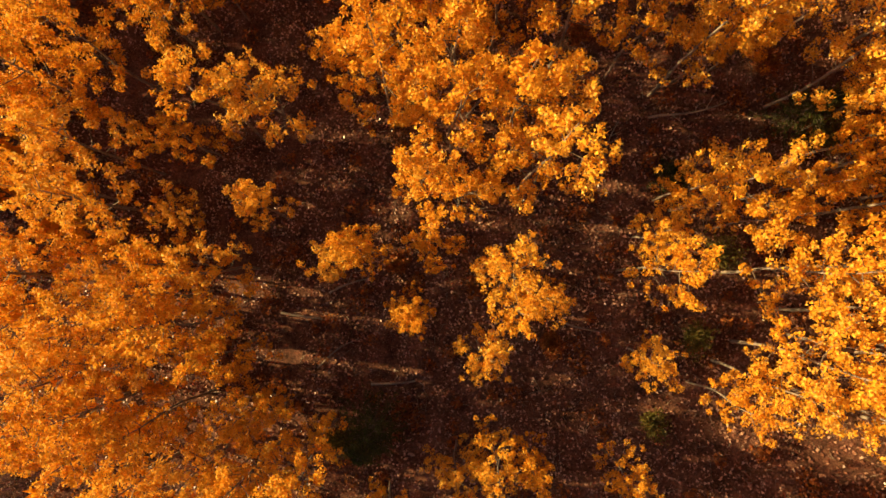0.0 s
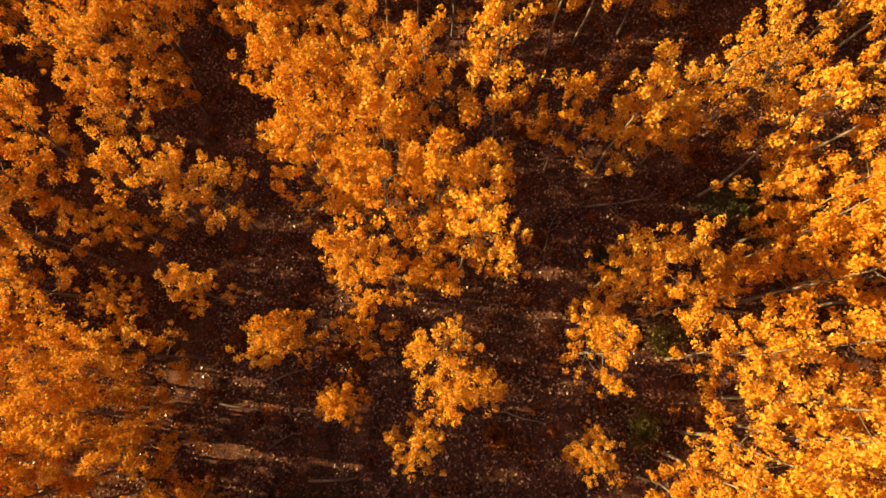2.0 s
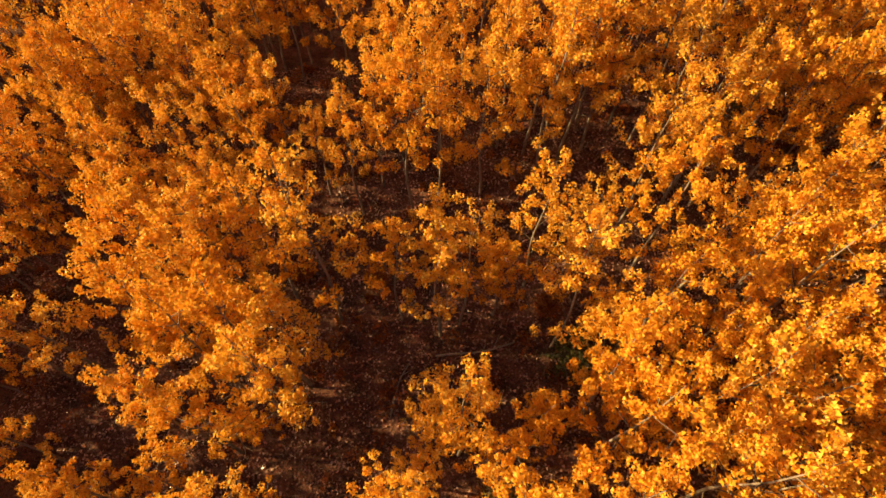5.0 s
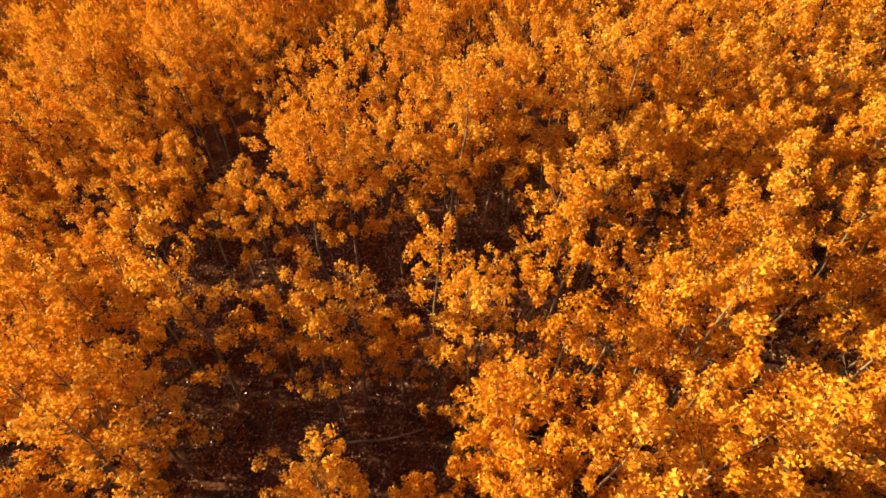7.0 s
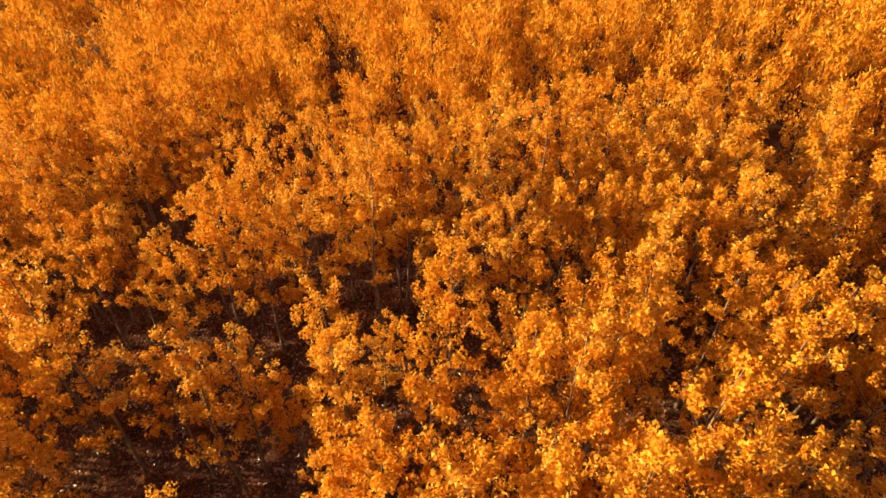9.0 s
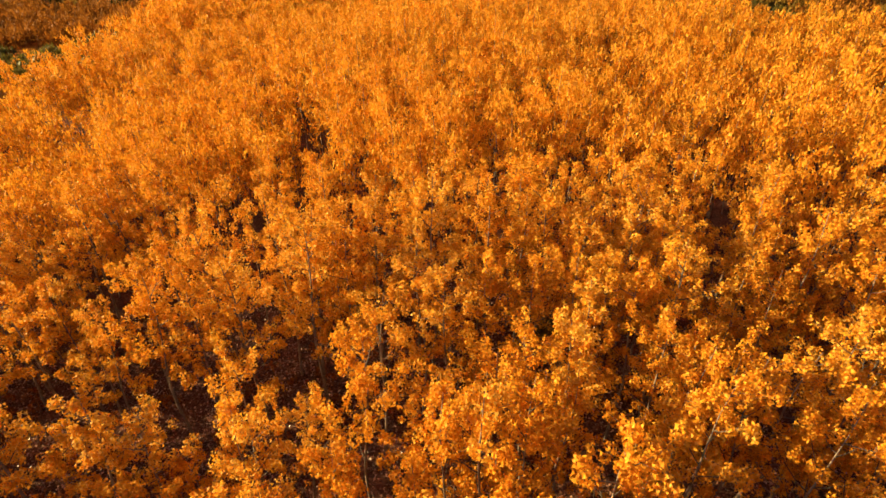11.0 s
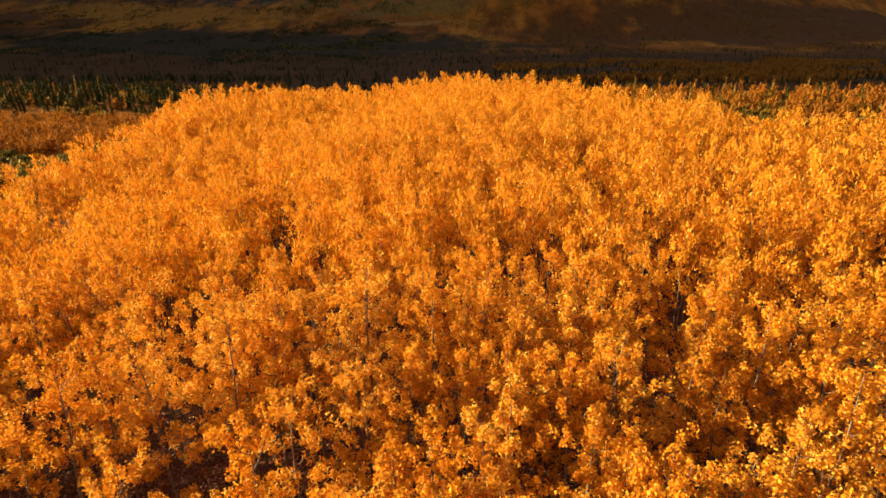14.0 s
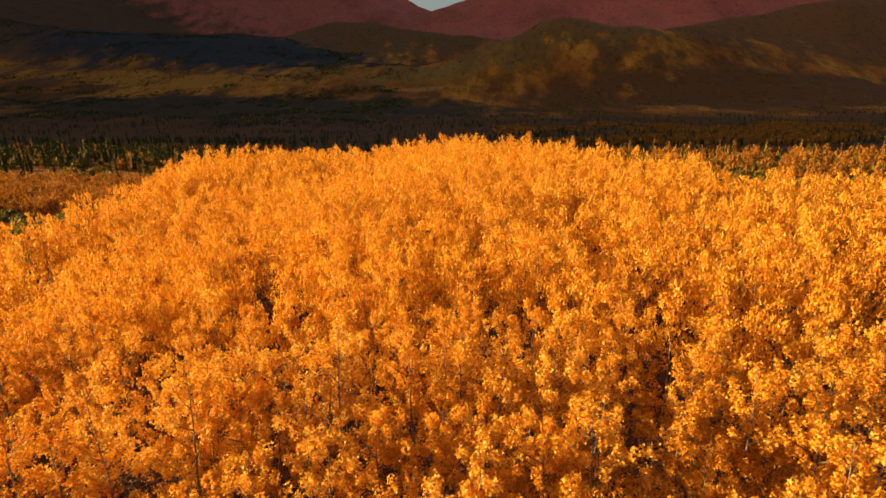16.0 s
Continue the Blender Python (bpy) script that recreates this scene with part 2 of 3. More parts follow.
def land(x, y):
    """Height of the ground."""
    x, y = np.asarray(x, float), np.asarray(y, float)
    h = -0.2 + 0.16 * np.clip(x, -13, 14) + 0.05 * np.clip(x - 14, 0, 40) - 0.02 * np.clip(y, 0, 140)
    h = h + 0.16 * wavy(x, y, 9, 3)
    h = h - 1.3 * smooth(60, 130, y) - 23 * smooth(130, 330, y) - 18 * smooth(300, 900, y)
    h = h + 8 * smooth(40, 110, -x) * smooth(140, 220, y) * smooth(560, 360, y)
    h = h + 150 * smooth(900, 3300, y) * (1 + 0.3 * wavy(x, y, 1900, 8)) + 14 * smooth(900, 1800, y) * wavy(x, y, 900, 5) + 3 * smooth(400, 900, y) * wavy(x, y, 260, 6)
    h = h + 250 * bump_at(x, y, 1250, 2350, 900, 500) + 90 * bump_at(x, y, -900, 1900, 500, 500) + 110 * bump_at(x, y, -1350, 2450, 620, 450) + 165 * bump_at(x, y, -450, 2650, 480, 300)
    # a long spur that falls away from a knoll
    h = h + 88 * bump_at(x, y, 330, 1720, 260, 210) + 58 * bump_at(x, y, 60, 1720, 520, 180) + 24 * bump_at(x, y, 268, 1700, 110, 150) + 50 * bump_at(x, y, 700, 1750, 300, 260)
    h = h + 3.5 * smooth(5, -20, x) * smooth(-62, -40, x) * smooth(50, 105, y) * smooth(190, 140, y)
    # two mountains with a notch between them
    crest = 350 + np.minimum(0.42 * np.abs(x + 215), 330) + 30 * wavy(x, y, 800, 12)
    h = h + crest * smooth(2900, 4250, y)
    # a ridge added in the west, mostly out of view, to shade the valley
    h = h + 1400 * np.exp(-((x + 2900) / 900) ** 2) * smooth(450, 960, y) * smooth(5400, 4800, y)
    return h


def link_mesh(name, verts, faces, mat, parent=None, label=""):
    me = bpy.data.meshes.new(name)
    verts = np.asarray(verts, np.float32)
    faces = np.asarray(faces, np.int32)
    me.vertices.add(len(verts)); me.vertices.foreach_set("co", verts.ravel())
    k = faces.shape[1]
    me.loops.add(faces.size); me.loops.foreach_set("vertex_index", faces.ravel())
    me.polygons.add(len(faces)); me.polygons.foreach_set("loop_start", np.arange(0, faces.size, k, dtype=np.int32))
    me.update(calc_edges=True)
    me.materials.append(mat)
    ob = new(name, me)
    ob.parent = parent
    if label:
        tagged(ob, label)
    return ob


def make_land():
    u = np.linspace(-1, 1, 241)
    xs = 25 + 60 * u + 4400 * np.sign(u) * np.abs(u) ** 5
    v = np.linspace(0, 1, 301)
    ys = -60 + 210 * v + 4600 * v ** 5
    ys = np.concatenate([[-3000, -800, -200], ys])
    gx, gy = np.meshgrid(xs, ys)
    verts = np.stack([gx, gy, land(gx, gy)], -1).reshape(-1, 3)
    w, hgt = len(xs), len(ys)
    i = (np.arange(hgt - 1)[:, None] * w + np.arange(w - 1)).ravel()
    ob = link_mesh("ground", verts, np.stack([i, i + 1, i + w + 1, i + w], 1), LAND)
    ob.data.polygons.foreach_set("use_smooth", np.ones(len(ob.data.polygons), bool))
    tagged(ob, "brown forest floor and shaded tundra valley with far hills", "ground", kind="structure")


make_land()


# ---- aspens ----
def tube(points, radii, sides):
    """Verts and quad faces of a tapered tube along points."""
    points = np.asarray(points, float)
    ahead = np.gradient(points, axis=0)
    ahead /= np.linalg.norm(ahead, axis=1)[:, None] + 1e-9
    side = np.cross(ahead, (0.31, 0.87, 0.38)); side /= np.linalg.norm(side, axis=1)[:, None] + 1e-9
    other = np.cross(ahead, side)
    a = np.linspace(0, 2 * np.pi, sides, endpoint=False)
    ring = np.cos(a)[None, :, None] * side[:, None] + np.sin(a)[None, :, None] * other[:, None]
    verts = (points[:, None] + ring * np.asarray(radii)[:, None, None]).reshape(-1, 3)
    faces = []
    for r in range(len(points) - 1):
        for s in range(sides):
            t = (s + 1) % sides
            faces.append((r * sides + s, r * sides + t, (r + 1) * sides + t, (r + 1) * sides + s))
    return verts, np.array(faces, int)


def joined(pieces):
    verts, faces, n = [], [], 0
    for v, f in pieces:
        verts.append(v); faces.append(f + n); n += len(v)
    return np.concatenate(verts), np.concatenate(faces)


def leaves(centres, size, rng, flat=0.0, slim=0.8, out=0, lean=1.5):
    """A kite-shaped, slightly folded leaf at each centre."""
    n = len(centres)
    nor = rng.normal(size=(n, 3)) + lean * out; nor[:, 2] += flat * np.sign(nor[:, 2])
    nor /= np.linalg.norm(nor, axis=1)[:, None]
    t = np.cross(nor, rng.normal(size=(n, 3))); t /= np.linalg.norm(t, axis=1)[:, None]
    b = np.cross(nor, t)
    s = size * rng.uniform(0.7, 1.3, n)[:, None]
    tip, end = centres + t * s * 0.55, centres - t * s * 0.45
    one, two = centres + b * s * 0.5 * slim + nor * s * 0.10, centres - b * s * 0.5 * slim + nor * s * 0.10
    verts = np.stack([tip, one, end, two], 1).reshape(-1, 3)
    return verts, np.arange(4 * n).reshape(-1, 4)


def flecks(centres, size, rng, flat=0.0, out=0):
    """Three-cornered leaves, for small and distant foliage."""
    n = len(centres)
    nor = rng.normal(size=(n, 3)) + 1.5 * out; nor[:, 2] += flat * np.sign(nor[:, 2])
    nor /= np.linalg.norm(nor, axis=1)[:, None]
    t = np.cross(nor, rng.normal(size=(n, 3))); t /= np.linalg.norm(t, axis=1)[:, None]
    b = np.cross(nor, t)
    s = size * rng.uniform(0.75, 1.35, n)[:, None]
    verts = np.stack([centres + t * s * 0.6, centres - t * s * 0.4 + b * s * 0.5, centres - t * s * 0.4 - b * s * 0.5], 1).reshape(-1, 3)
    return verts, np.arange(3 * n).reshape(-1, 3)


def sprays(centres, wide, tall, rng, out):
    """Upright three-cornered sprays of leaves, for crowns seen from afar."""
    n = len(centres)
    nor = rng.normal(size=(n, 3)) * 0.9 + 1.0 * out
    up = rng.normal(size=(n, 3)) * 0.38 + (0, 0, 1)
    b = np.cross(nor, up); b /= np.linalg.norm(b, axis=1)[:, None] + 1e-9
    s = rng.uniform(0.7, 1.35, n)[:, None]
    verts = np.stack([centres + up * tall * s * 0.6, centres - up * tall * s * 0.4 + b * wide * s * 0.5, centres - up * tall * s * 0.4 - b * wide * s * 0.5], 1).reshape(-1, 3)
    return verts, np.arange(3 * n).reshape(-1, 3)


def tree_shape(rng, height, radius, bare, limbs):
    """Trunk line, limb lines, twig lines and clump centres of one aspen."""
    k = np.linspace(0, 1, 9)
    bend = rng.uniform(-0.35, 0.35, 2)
    trunk = np.stack([bend[0] * k ** 2 * 1.2 + 0.08 * np.sin(k * 9 + bend[0] * 9), bend[1] * k ** 2 * 1.2 + 0.08 * np.cos(k * 8), k * height], 1)
    lines, twigs, clumps = [], [], []
    for j in range(limbs):
        at = bare + (0.96 - bare) * (j + rng.uniform(0, 0.8)) / limbs
        rel = (at - bare) / (1 - bare)
        reach = radius * (0.62 + 0.5 * np.sin(np.pi * (0.15 + 0.6 * rel))) * rng.uniform(0.45, 1.35) * (1 - 0.74 * rel ** 1.2)
        az = j * 2.4 + rng.uniform(-0.6, 0.6)
        rise = reach * rng.uniform(0.35, 0.8) * (1 + 1.1 * rel)
        base = np.array([np.interp(at, k, trunk[:, i]) for i in range(3)])
        s = np.linspace(0, 1, 6)
        way = np.array([np.cos(az), np.sin(az), 0])
        line = base + way * reach * s[:, None] + np.array([0, 0, 1.0]) * rise * s[:, None] ** 1.4 + rng.normal(0, 0.05, (6, 3)) * s[:, None]
        lines.append(line)
        mine = []
        for q in (0.58, 0.8, 1.0):
            clumps.append(np.array([np.interp(q, s, line[:, i]) for i in range(3)]))
        for q in rng.uniform(0.35, 0.95, 2 + int(reach > 0.9)):
            p = np.array([np.interp(q, s, line[:, i]) for i in range(3)])
            turn = rng.choice((-1, 1)) * rng.uniform(0.5, 1.2)
            side = np.array([np.cos(az + turn), np.sin(az + turn), rng.uniform(0.1, 0.9)])
            tip = p + side * rng.uniform(0.35, 0.75) * (0.6 + 0.3 * reach)
            mine.append((p, tip))
            if rng.uniform() < 0.75:
                clumps.append(tip)
        twigs.append(mine)
    for q in (0.56, 0.66, 0.75, 0.83, 0.9, 0.96, 1.01):
        clumps.append(np.array([np.interp(q, k, trunk[:, i]) for i in range(3)]) + rng.normal(0, 0.17, 3))
    return trunk, lines, twigs, np.array(clumps)


def leaf_centres(rng, clumps, count, spread):
    """Leaves crowd on the outside of upright, ragged clumps; gives their places and the way out of the clump."""
    weight = rng.uniform(0.35, 1.5, len(clumps))
    pick = rng.choice(len(clumps), count, p=weight / weight.sum())
    size = (0.55 + 0.55 * weight)[pick]
    off = rng.normal(size=(count, 3)); off /= np.linalg.norm(off, axis=1)[:, None]
    far = (rng.uniform(0, 1, count) ** 0.36 * spread * size)[:, None]
    squash = (rng.uniform(0.6, 1.1, (len(clumps), 3)) * (1, 1, 1.5))[pick]
    return clumps[pick] + off * far * squash, off


def aspen(seed, height, radius, bare, limbs, count):
    rng = np.random.default_rng(seed)
    trunk, lines, twigs, clumps = tree_shape(rng, height, radius, bare, limbs)
    root = new("aspen_tree")
    trunk[0, 2] = -0.25
    v, f = tube(trunk, np.linspace(0.072, 0.010, 9) * (height / 9), 7)
    link_mesh("trunk", v, f, BARK, root)
    step = 3
    for a in range(0, len(lines), step):
        got = []
        for line, mine in zip(lines[a:a + step], twigs[a:a + step]):
            got.append(tube(line[[0, 1, 3, 5]], (0.026, 0.020, 0.013, 0.006), 3))
            for p, tip in mine:
                got.append(tube([p, tip], (0.012, 0.004), 3))
        v, f = joined(got)
        link_mesh("limb", v, f, TWIG, root)
    at, out = leaf_centres(rng, clumps, int(count * 1.62), 0.205)
    v, f = flecks(at, 0.086, rng, out=0.72 * out)
    link_mesh("crown", v, f, GOLD, root)
    return tagged(root, "golden autumn aspen with pale trunk standing on leaf litter", "tree", "aspen trees")


SIZES = [(9.4, 1.45, 0.29, 19, 2700), (9.0, 1.25, 0.31, 17, 2350), (9.8, 1.35, 0.33, 18, 2500), (9.0, 1.65, 0.28, 20, 2900),
         (9.8, 1.15, 0.30, 17, 2350), (8.6, 1.25, 0.26, 16, 2150), (10.2, 1.55, 0.33, 19, 2700), (9.0, 1.75, 0.34, 14, 2150)]
KINDS = [aspen(40 + i, *size) for i, size in enumerate(SIZES)]

def scatter(rng, x0, x1, y0, y1, spacing, taken, tries):
    """Random places at least spacing apart."""
    cell, grid = spacing, {}
    def key(p): return int(math.floor(p[0] / cell)), int(math.floor(p[1] / cell))
    for p in taken:
        grid.setdefault(key(p), []).append(p)
    got = []
    for x, y in zip(rng.uniform(x0, x1, tries), rng.uniform(y0, y1, tries)):
        kx, ky = key((x, y))
        if any((x - q[0]) ** 2 + (y - q[1]) ** 2 < spacing ** 2 for i in (-1, 0, 1) for j in (-1, 0, 1) for q in grid.get((kx + i, ky + j), ())):
            continue
        grid.setdefault((kx, ky), []).append((x, y))
        got.append((x, y))
    return got


# the nearer aspens: x, y, height
STAND = []
STAND += [(-9.7, -9.3, 7.5), (-7.1, -8.5, 7.5), (-9.0, -8.3, 3.4), (-13.1, -8.3, 7.5), (-6.2, -8.1, 3.2), (-11.6, -7.7, 9.9), (-7.2, -7.2, 8.6), (-9.3, -7.2, 8.0), (-10.0, -7.1, 3.8), (-8.5, -6.5, 3.4), (-17.8, -6.3, 4.7), (-14.8, -6.2, 7.1), (-12.2, -6.0, 9.6), (-7.2, -5.4, 3.0), (-7.3, -5.2, 7.0), (-10.6, -5.1, 9.0), (-13.6, -5.0, 10.0), (-12.1, -4.5, 9.7), (-16.3, -3.8, 8.2), (-14.1, -3.5, 10.8), (-12.7, -3.3, 7.7), (-8.3, -2.8, 8.6), (-10.8, -2.7, 7.7), (-14.5, -2.0, 9.0), (-9.6, -1.7, 10.2), (-12.3, -1.5, 9.0), (-16.0, -0.9, 7.5), (-10.9, -0.7, 9.5), (-8.6, 0.4, 8.4), (-17.0, 0.1, 10.1), (-13.9, 0.5, 6.5), (-10.5, 0.6, 8.3)]
STAND += [(-12.8, 0.8, 7.0), (-15.1, 1.4, 8.0), (-11.3, 2.7, 5.2), (-7.2, 2.8, 7.0), (-13.2, 3.0, 10.6), (-15.3, 3.8, 9.0), (-13.6, 5.1, 9.6), (-10.4, 5.7, 6.0), (-16.5, 5.7, 9.6), (-12.4, 6.0, 5.5), (-6.2, 6.4, 9.3), (-8.3, 6.6, 9.8), (-14.6, 7.4, 10.7), (-16.1, 7.5, 8.0), (-13.4, 8.9, 10.5), (-14.9, 9.8, 9.1), (-11.2, 10.6, 8.3), (-10.7, 11.9, 9.4), (-9.2, 12.5, 7.4), (-12.7, 12.5, 8.6), (-11.7, 13.4, 9.3), (-9.7, 14.6, 9.5), (-16.1, 14.9, 8.6), (-13.4, 15.0, 9.2), (-10.8, 15.5, 9.3), (-11.4, 17.0, 8.9), (-8.3, 18.8, 9.8), (-9.9, 18.8, 9.1), (-6.7, 19.2, 10.4), (-12.1, 19.7, 8.9), (-9.3, 20.2, 9.3)]
STAND += [(-7.8, 20.4, 8.4), (-6.3, 20.5, 10.3), (-10.6, 21.8, 8.8), (-13.1, 22.2, 9.4), (-7.4, 23.2, 9.0), (-8.9, 23.7, 9.6), (-6.2, 25.3, 9.0), (-8.1, 25.5, 9.5), (-2.3, -9.1, 5.8), (0.5, -7.2, 5.2), (3.2, -6.8, 5.6), (-5.3, -6.6, 2.8), (1.8, -6.4, 6.4), (-4.9, -6.4, 8.9), (1.5, -2.9, 5.9), (2.8, -1.3, 6.7), (-1.3, -1.3, 6.7), (4.0, -0.9, 5.2), (2.5, 0.3, 8.1), (-4.1, 0.6, 6.2), (-3.0, 1.0, 7.6), (-0.4, 1.2, 6.0), (0.7, 3.0, 8.1), (-0.6, 3.4, 8.8), (1.9, 3.6, 4.1), (3.3, 3.7, 10.7), (2.2, 5.1, 10.8), (0.4, 5.5, 10.2), (3.4, 5.5, 9.3), (-0.8, 6.1, 6.8), (-2.0, 6.8, 10.6)]
STAND += [(1.8, 6.9, 6.5), (0.5, 7.8, 10.6), (-0.8, 7.8, 5.8), (4.5, 8.6, 11.5), (-2.4, 8.8, 10.2), (-3.7, 8.8, 6.7), (0.6, 9.3, 9.8), (-1.6, 9.9, 9.4), (2.2, 9.9, 9.7), (-3.3, 10.4, 10.0), (-0.3, 12.1, 8.6), (-1.8, 12.5, 7.4), (-3.8, 14.2, 6.9), (4.9, 14.4, 8.3), (3.1, 15.9, 6.4), (0.1, 16.1, 10.2), (5.9, 16.1, 8.9), (1.5, 16.8, 8.2), (-2.0, 17.4, 7.6), (-0.1, 17.5, 7.7), (-2.9, 18.7, 10.0), (-0.2, 19.3, 8.2), (-3.7, 20.0, 8.7), (-2.4, 21.4, 8.6), (-5.5, 21.7, 9.8), (5.6, 22.3, 8.9), (3.6, 23.0, 9.4), (-2.3, 23.1, 7.6), (-0.8, 23.4, 10.4), (0.6, 24.6, 9.3), (-2.5, 25.0, 9.4), (-0.8, 25.9, 9.6)]
STAND += [(0.6, 26.4, 9.6), (2.2, 26.9, 10.3), (-1.8, 27.3, 9.3), (6.7, -7.3, 4.9), (16.7, -5.7, 8.0), (14.0, -4.6, 8.6), (10.1, -4.4, 6.0), (11.0, -3.6, 7.8), (16.9, -2.8, 7.9), (15.5, -2.8, 8.6), (7.7, -3.1, 4.6), (11.8, -2.7, 10.0), (13.8, -2.6, 10.1), (15.8, -1.4, 6.7), (13.4, -1.4, 9.6), (7.5, 0.2, 8.0), (13.8, 0.2, 9.0), (11.4, 0.1, 9.1), (16.9, 0.8, 10.7), (8.1, 1.5, 4.8), (17.6, 2.0, 7.8), (9.7, 2.7, 8.6), (14.2, 2.2, 10.3), (11.2, 1.9, 6.2)]
STAND += [(12.2, 3.0, 6.8), (16.9, 3.0, 10.2), (15.6, 3.6, 5.8), (14.1, 3.7, 9.7), (8.9, 3.1, 6.4), (17.2, 4.5, 7.9), (14.8, 4.7, 9.2), (14.8, 5.9, 5.7), (15.9, 6.4, 8.8), (13.6, 6.9, 9.4), (8.8, 7.6, 9.8), (7.1, 8.6, 7.9), (16.5, 9.2, 10.1), (12.5, 9.8, 8.9), (14.2, 10.0, 6.5), (16.7, 12.1, 9.2), (7.4, 14.1, 10.4), (8.8, 14.6, 9.2), (10.7, 15.0, 9.4), (13.4, 15.8, 10.6), (14.7, 16.6, 10.0), (13.1, 17.3, 9.8), (15.9, 17.4, 9.9), (8.7, 17.6, 9.8), (6.8, 17.7, 9.3), (11.8, 17.9, 8.6), (14.1, 18.1, 9.4), (15.8, 18.8, 9.5), (12.8, 19.0, 8.6), (17.6, 19.3, 10.2), (9.8, 19.6, 8.4), (7.9, 20.2, 10.3)]
STAND += [(15.6, 22.2, 9.0), (12.6, 23.9, 9.2), (17.1, 24.4, 8.7), (12.2, 25.5, 8.8), (22.2, -9.2, 10.3), (28.8, -9.0, 3.2), (19.8, -0.0, 10.3), (18.2, 0.6, 8.6), (21.0, 1.0, 6.7), (22.0, 2.2, 6.7), (20.7, 2.8, 10.1), (19.0, 2.9, 10.1), (22.9, 3.2, 10.3), (26.0, 3.4, 8.3), (24.5, 3.8, 6.4), (21.1, 3.9, 9.9), (19.3, 4.6, 8.6), (23.3, 4.8, 11.0), (26.9, 5.2, 7.2), (25.5, 5.3, 7.0), (20.6, 5.3, 8.5), (29.1, 5.3, 7.6), (18.2, 5.8, 8.2), (24.3, 6.2, 5.9), (22.5, 6.5, 3.2), (20.3, 6.6, 10.7), (19.1, 7.2, 9.3), (29.7, 7.2, 9.3), (26.2, 7.5, 9.8), (21.5, 7.6, 9.9), (28.1, 8.6, 9.2), (25.8, 8.7, 8.3)]
STAND += [(22.8, 8.8, 8.6), (18.6, 8.8, 8.4), (20.5, 9.1, 9.3), (29.6, 9.4, 8.6), (21.8, 9.6, 9.3), (26.8, 9.6, 9.1), (28.2, 9.9, 8.6), (23.2, 10.0, 9.7), (26.1, 10.7, 8.8), (27.6, 11.2, 8.5), (23.7, 11.7, 9.9), (26.1, 13.2, 9.2), (27.4, 13.6, 9.9), (29.6, 13.6, 7.5), (19.2, 13.8, 9.5), (20.8, 13.9, 9.5), (22.6, 14.1, 9.3), (24.0, 14.5, 9.1), (18.2, 15.0, 9.4), (20.2, 15.1, 9.2), (28.3, 15.1, 9.2), (25.6, 15.3, 8.6), (26.4, 16.7, 10.1), (24.5, 16.8, 9.5), (27.9, 17.1, 8.8), (23.4, 17.9, 10.4), (18.5, 17.9, 10.6), (24.7, 18.5, 8.8), (29.1, 18.6, 9.0), (22.5, 19.0, 9.4), (28.1, 19.6, 9.3), (25.6, 19.7, 9.2)]
STAND += [(21.3, 19.9, 9.8), (22.3, 21.1, 9.6), (29.1, 21.3, 9.1), (20.4, 21.4, 8.9), (23.9, 21.6, 10.1), (27.4, 21.8, 9.1), (22.4, 22.5, 9.6), (20.3, 23.0, 8.7), (18.9, 23.3, 8.8), (29.0, 23.5, 9.1), (25.1, 23.6, 8.8), (26.8, 23.8, 9.1), (23.5, 24.9, 8.9), (31.3, 1.5, 8.3), (35.2, 4.2, 5.9), (39.2, 4.4, 8.1), (31.2, 7.2, 9.8), (32.3, 8.0, 8.0), (30.9, 8.7, 8.3), (31.4, 10.0, 9.5), (34.5, 10.3, 9.1), (33.2, 11.0, 10.3), (35.7, 12.6, 8.7), (34.2, 13.3, 9.3), (31.2, 13.5, 8.6), (36.8, 13.6, 9.2), (30.8, 15.0, 9.2), (33.1, 15.3, 10.1), (35.7, 15.3, 9.3), (37.5, 16.2, 9.7), (32.0, 16.3, 8.7), (34.5, 16.3, 8.5)]
STAND += [(35.2, 17.5, 9.0), (32.2, 18.0, 9.6), (33.8, 18.3, 8.5), (37.7, 19.0, 9.6), (39.1, 19.1, 9.4), (33.1, 19.5, 9.8), (40.2, 19.9, 9.0), (30.5, 20.5, 9.6), (34.1, 21.3, 8.8), (31.8, 23.1, 9.1), (34.6, 23.2, 8.5), (31.3, 24.5, 9.9)]
STAND += [(-4.0, 12.4, 9.8), (-5.5, 14.2, 9.6), (-2.2, 14.8, 9.2), (-7.0, 15.8, 9.6), (9.8, 8.0, 8.4), (11.2, 8.5, 6.0), (10.6, 21.5, 9.4), (9.6, 23.5, 9.4)]
# aspens of the closed stand behind them
BEHIND = []
BEHIND += [(-15.0, 25.0, 9.5), (-7.1, 27.3, 10.2), (-10.6, 27.5, 9.7), (-8.4, 29.0, 9.5), (-11.1, 29.0, 9.9), (-6.8, 29.3, 10.0), (-3.5, 27.8, 9.7), (-2.5, 28.9, 9.2), (0.3, 29.3, 9.1), (2.4, 29.8, 9.3), (17.1, 27.2, 8.6), (11.7, 27.3, 9.0), (15.9, 28.0, 8.5), (13.0, 28.9, 8.8), (7.9, 29.4, 9.2), (29.5, 25.2, 9.4), (28.3, 26.8, 9.0), (19.5, 28.0, 9.5), (23.6, 28.3, 9.1), (29.5, 29.6, 9.7), (41.8, 22.4, 8.9), (37.7, 22.7, 8.5), (36.4, 23.5, 9.1), (40.1, 23.9, 8.6), (41.8, 24.9, 8.5), (36.4, 25.2, 8.8), (38.6, 26.0, 8.8), (37.0, 27.2, 9.1), (34.8, 27.3, 9.4), (35.7, 28.9, 9.8)]
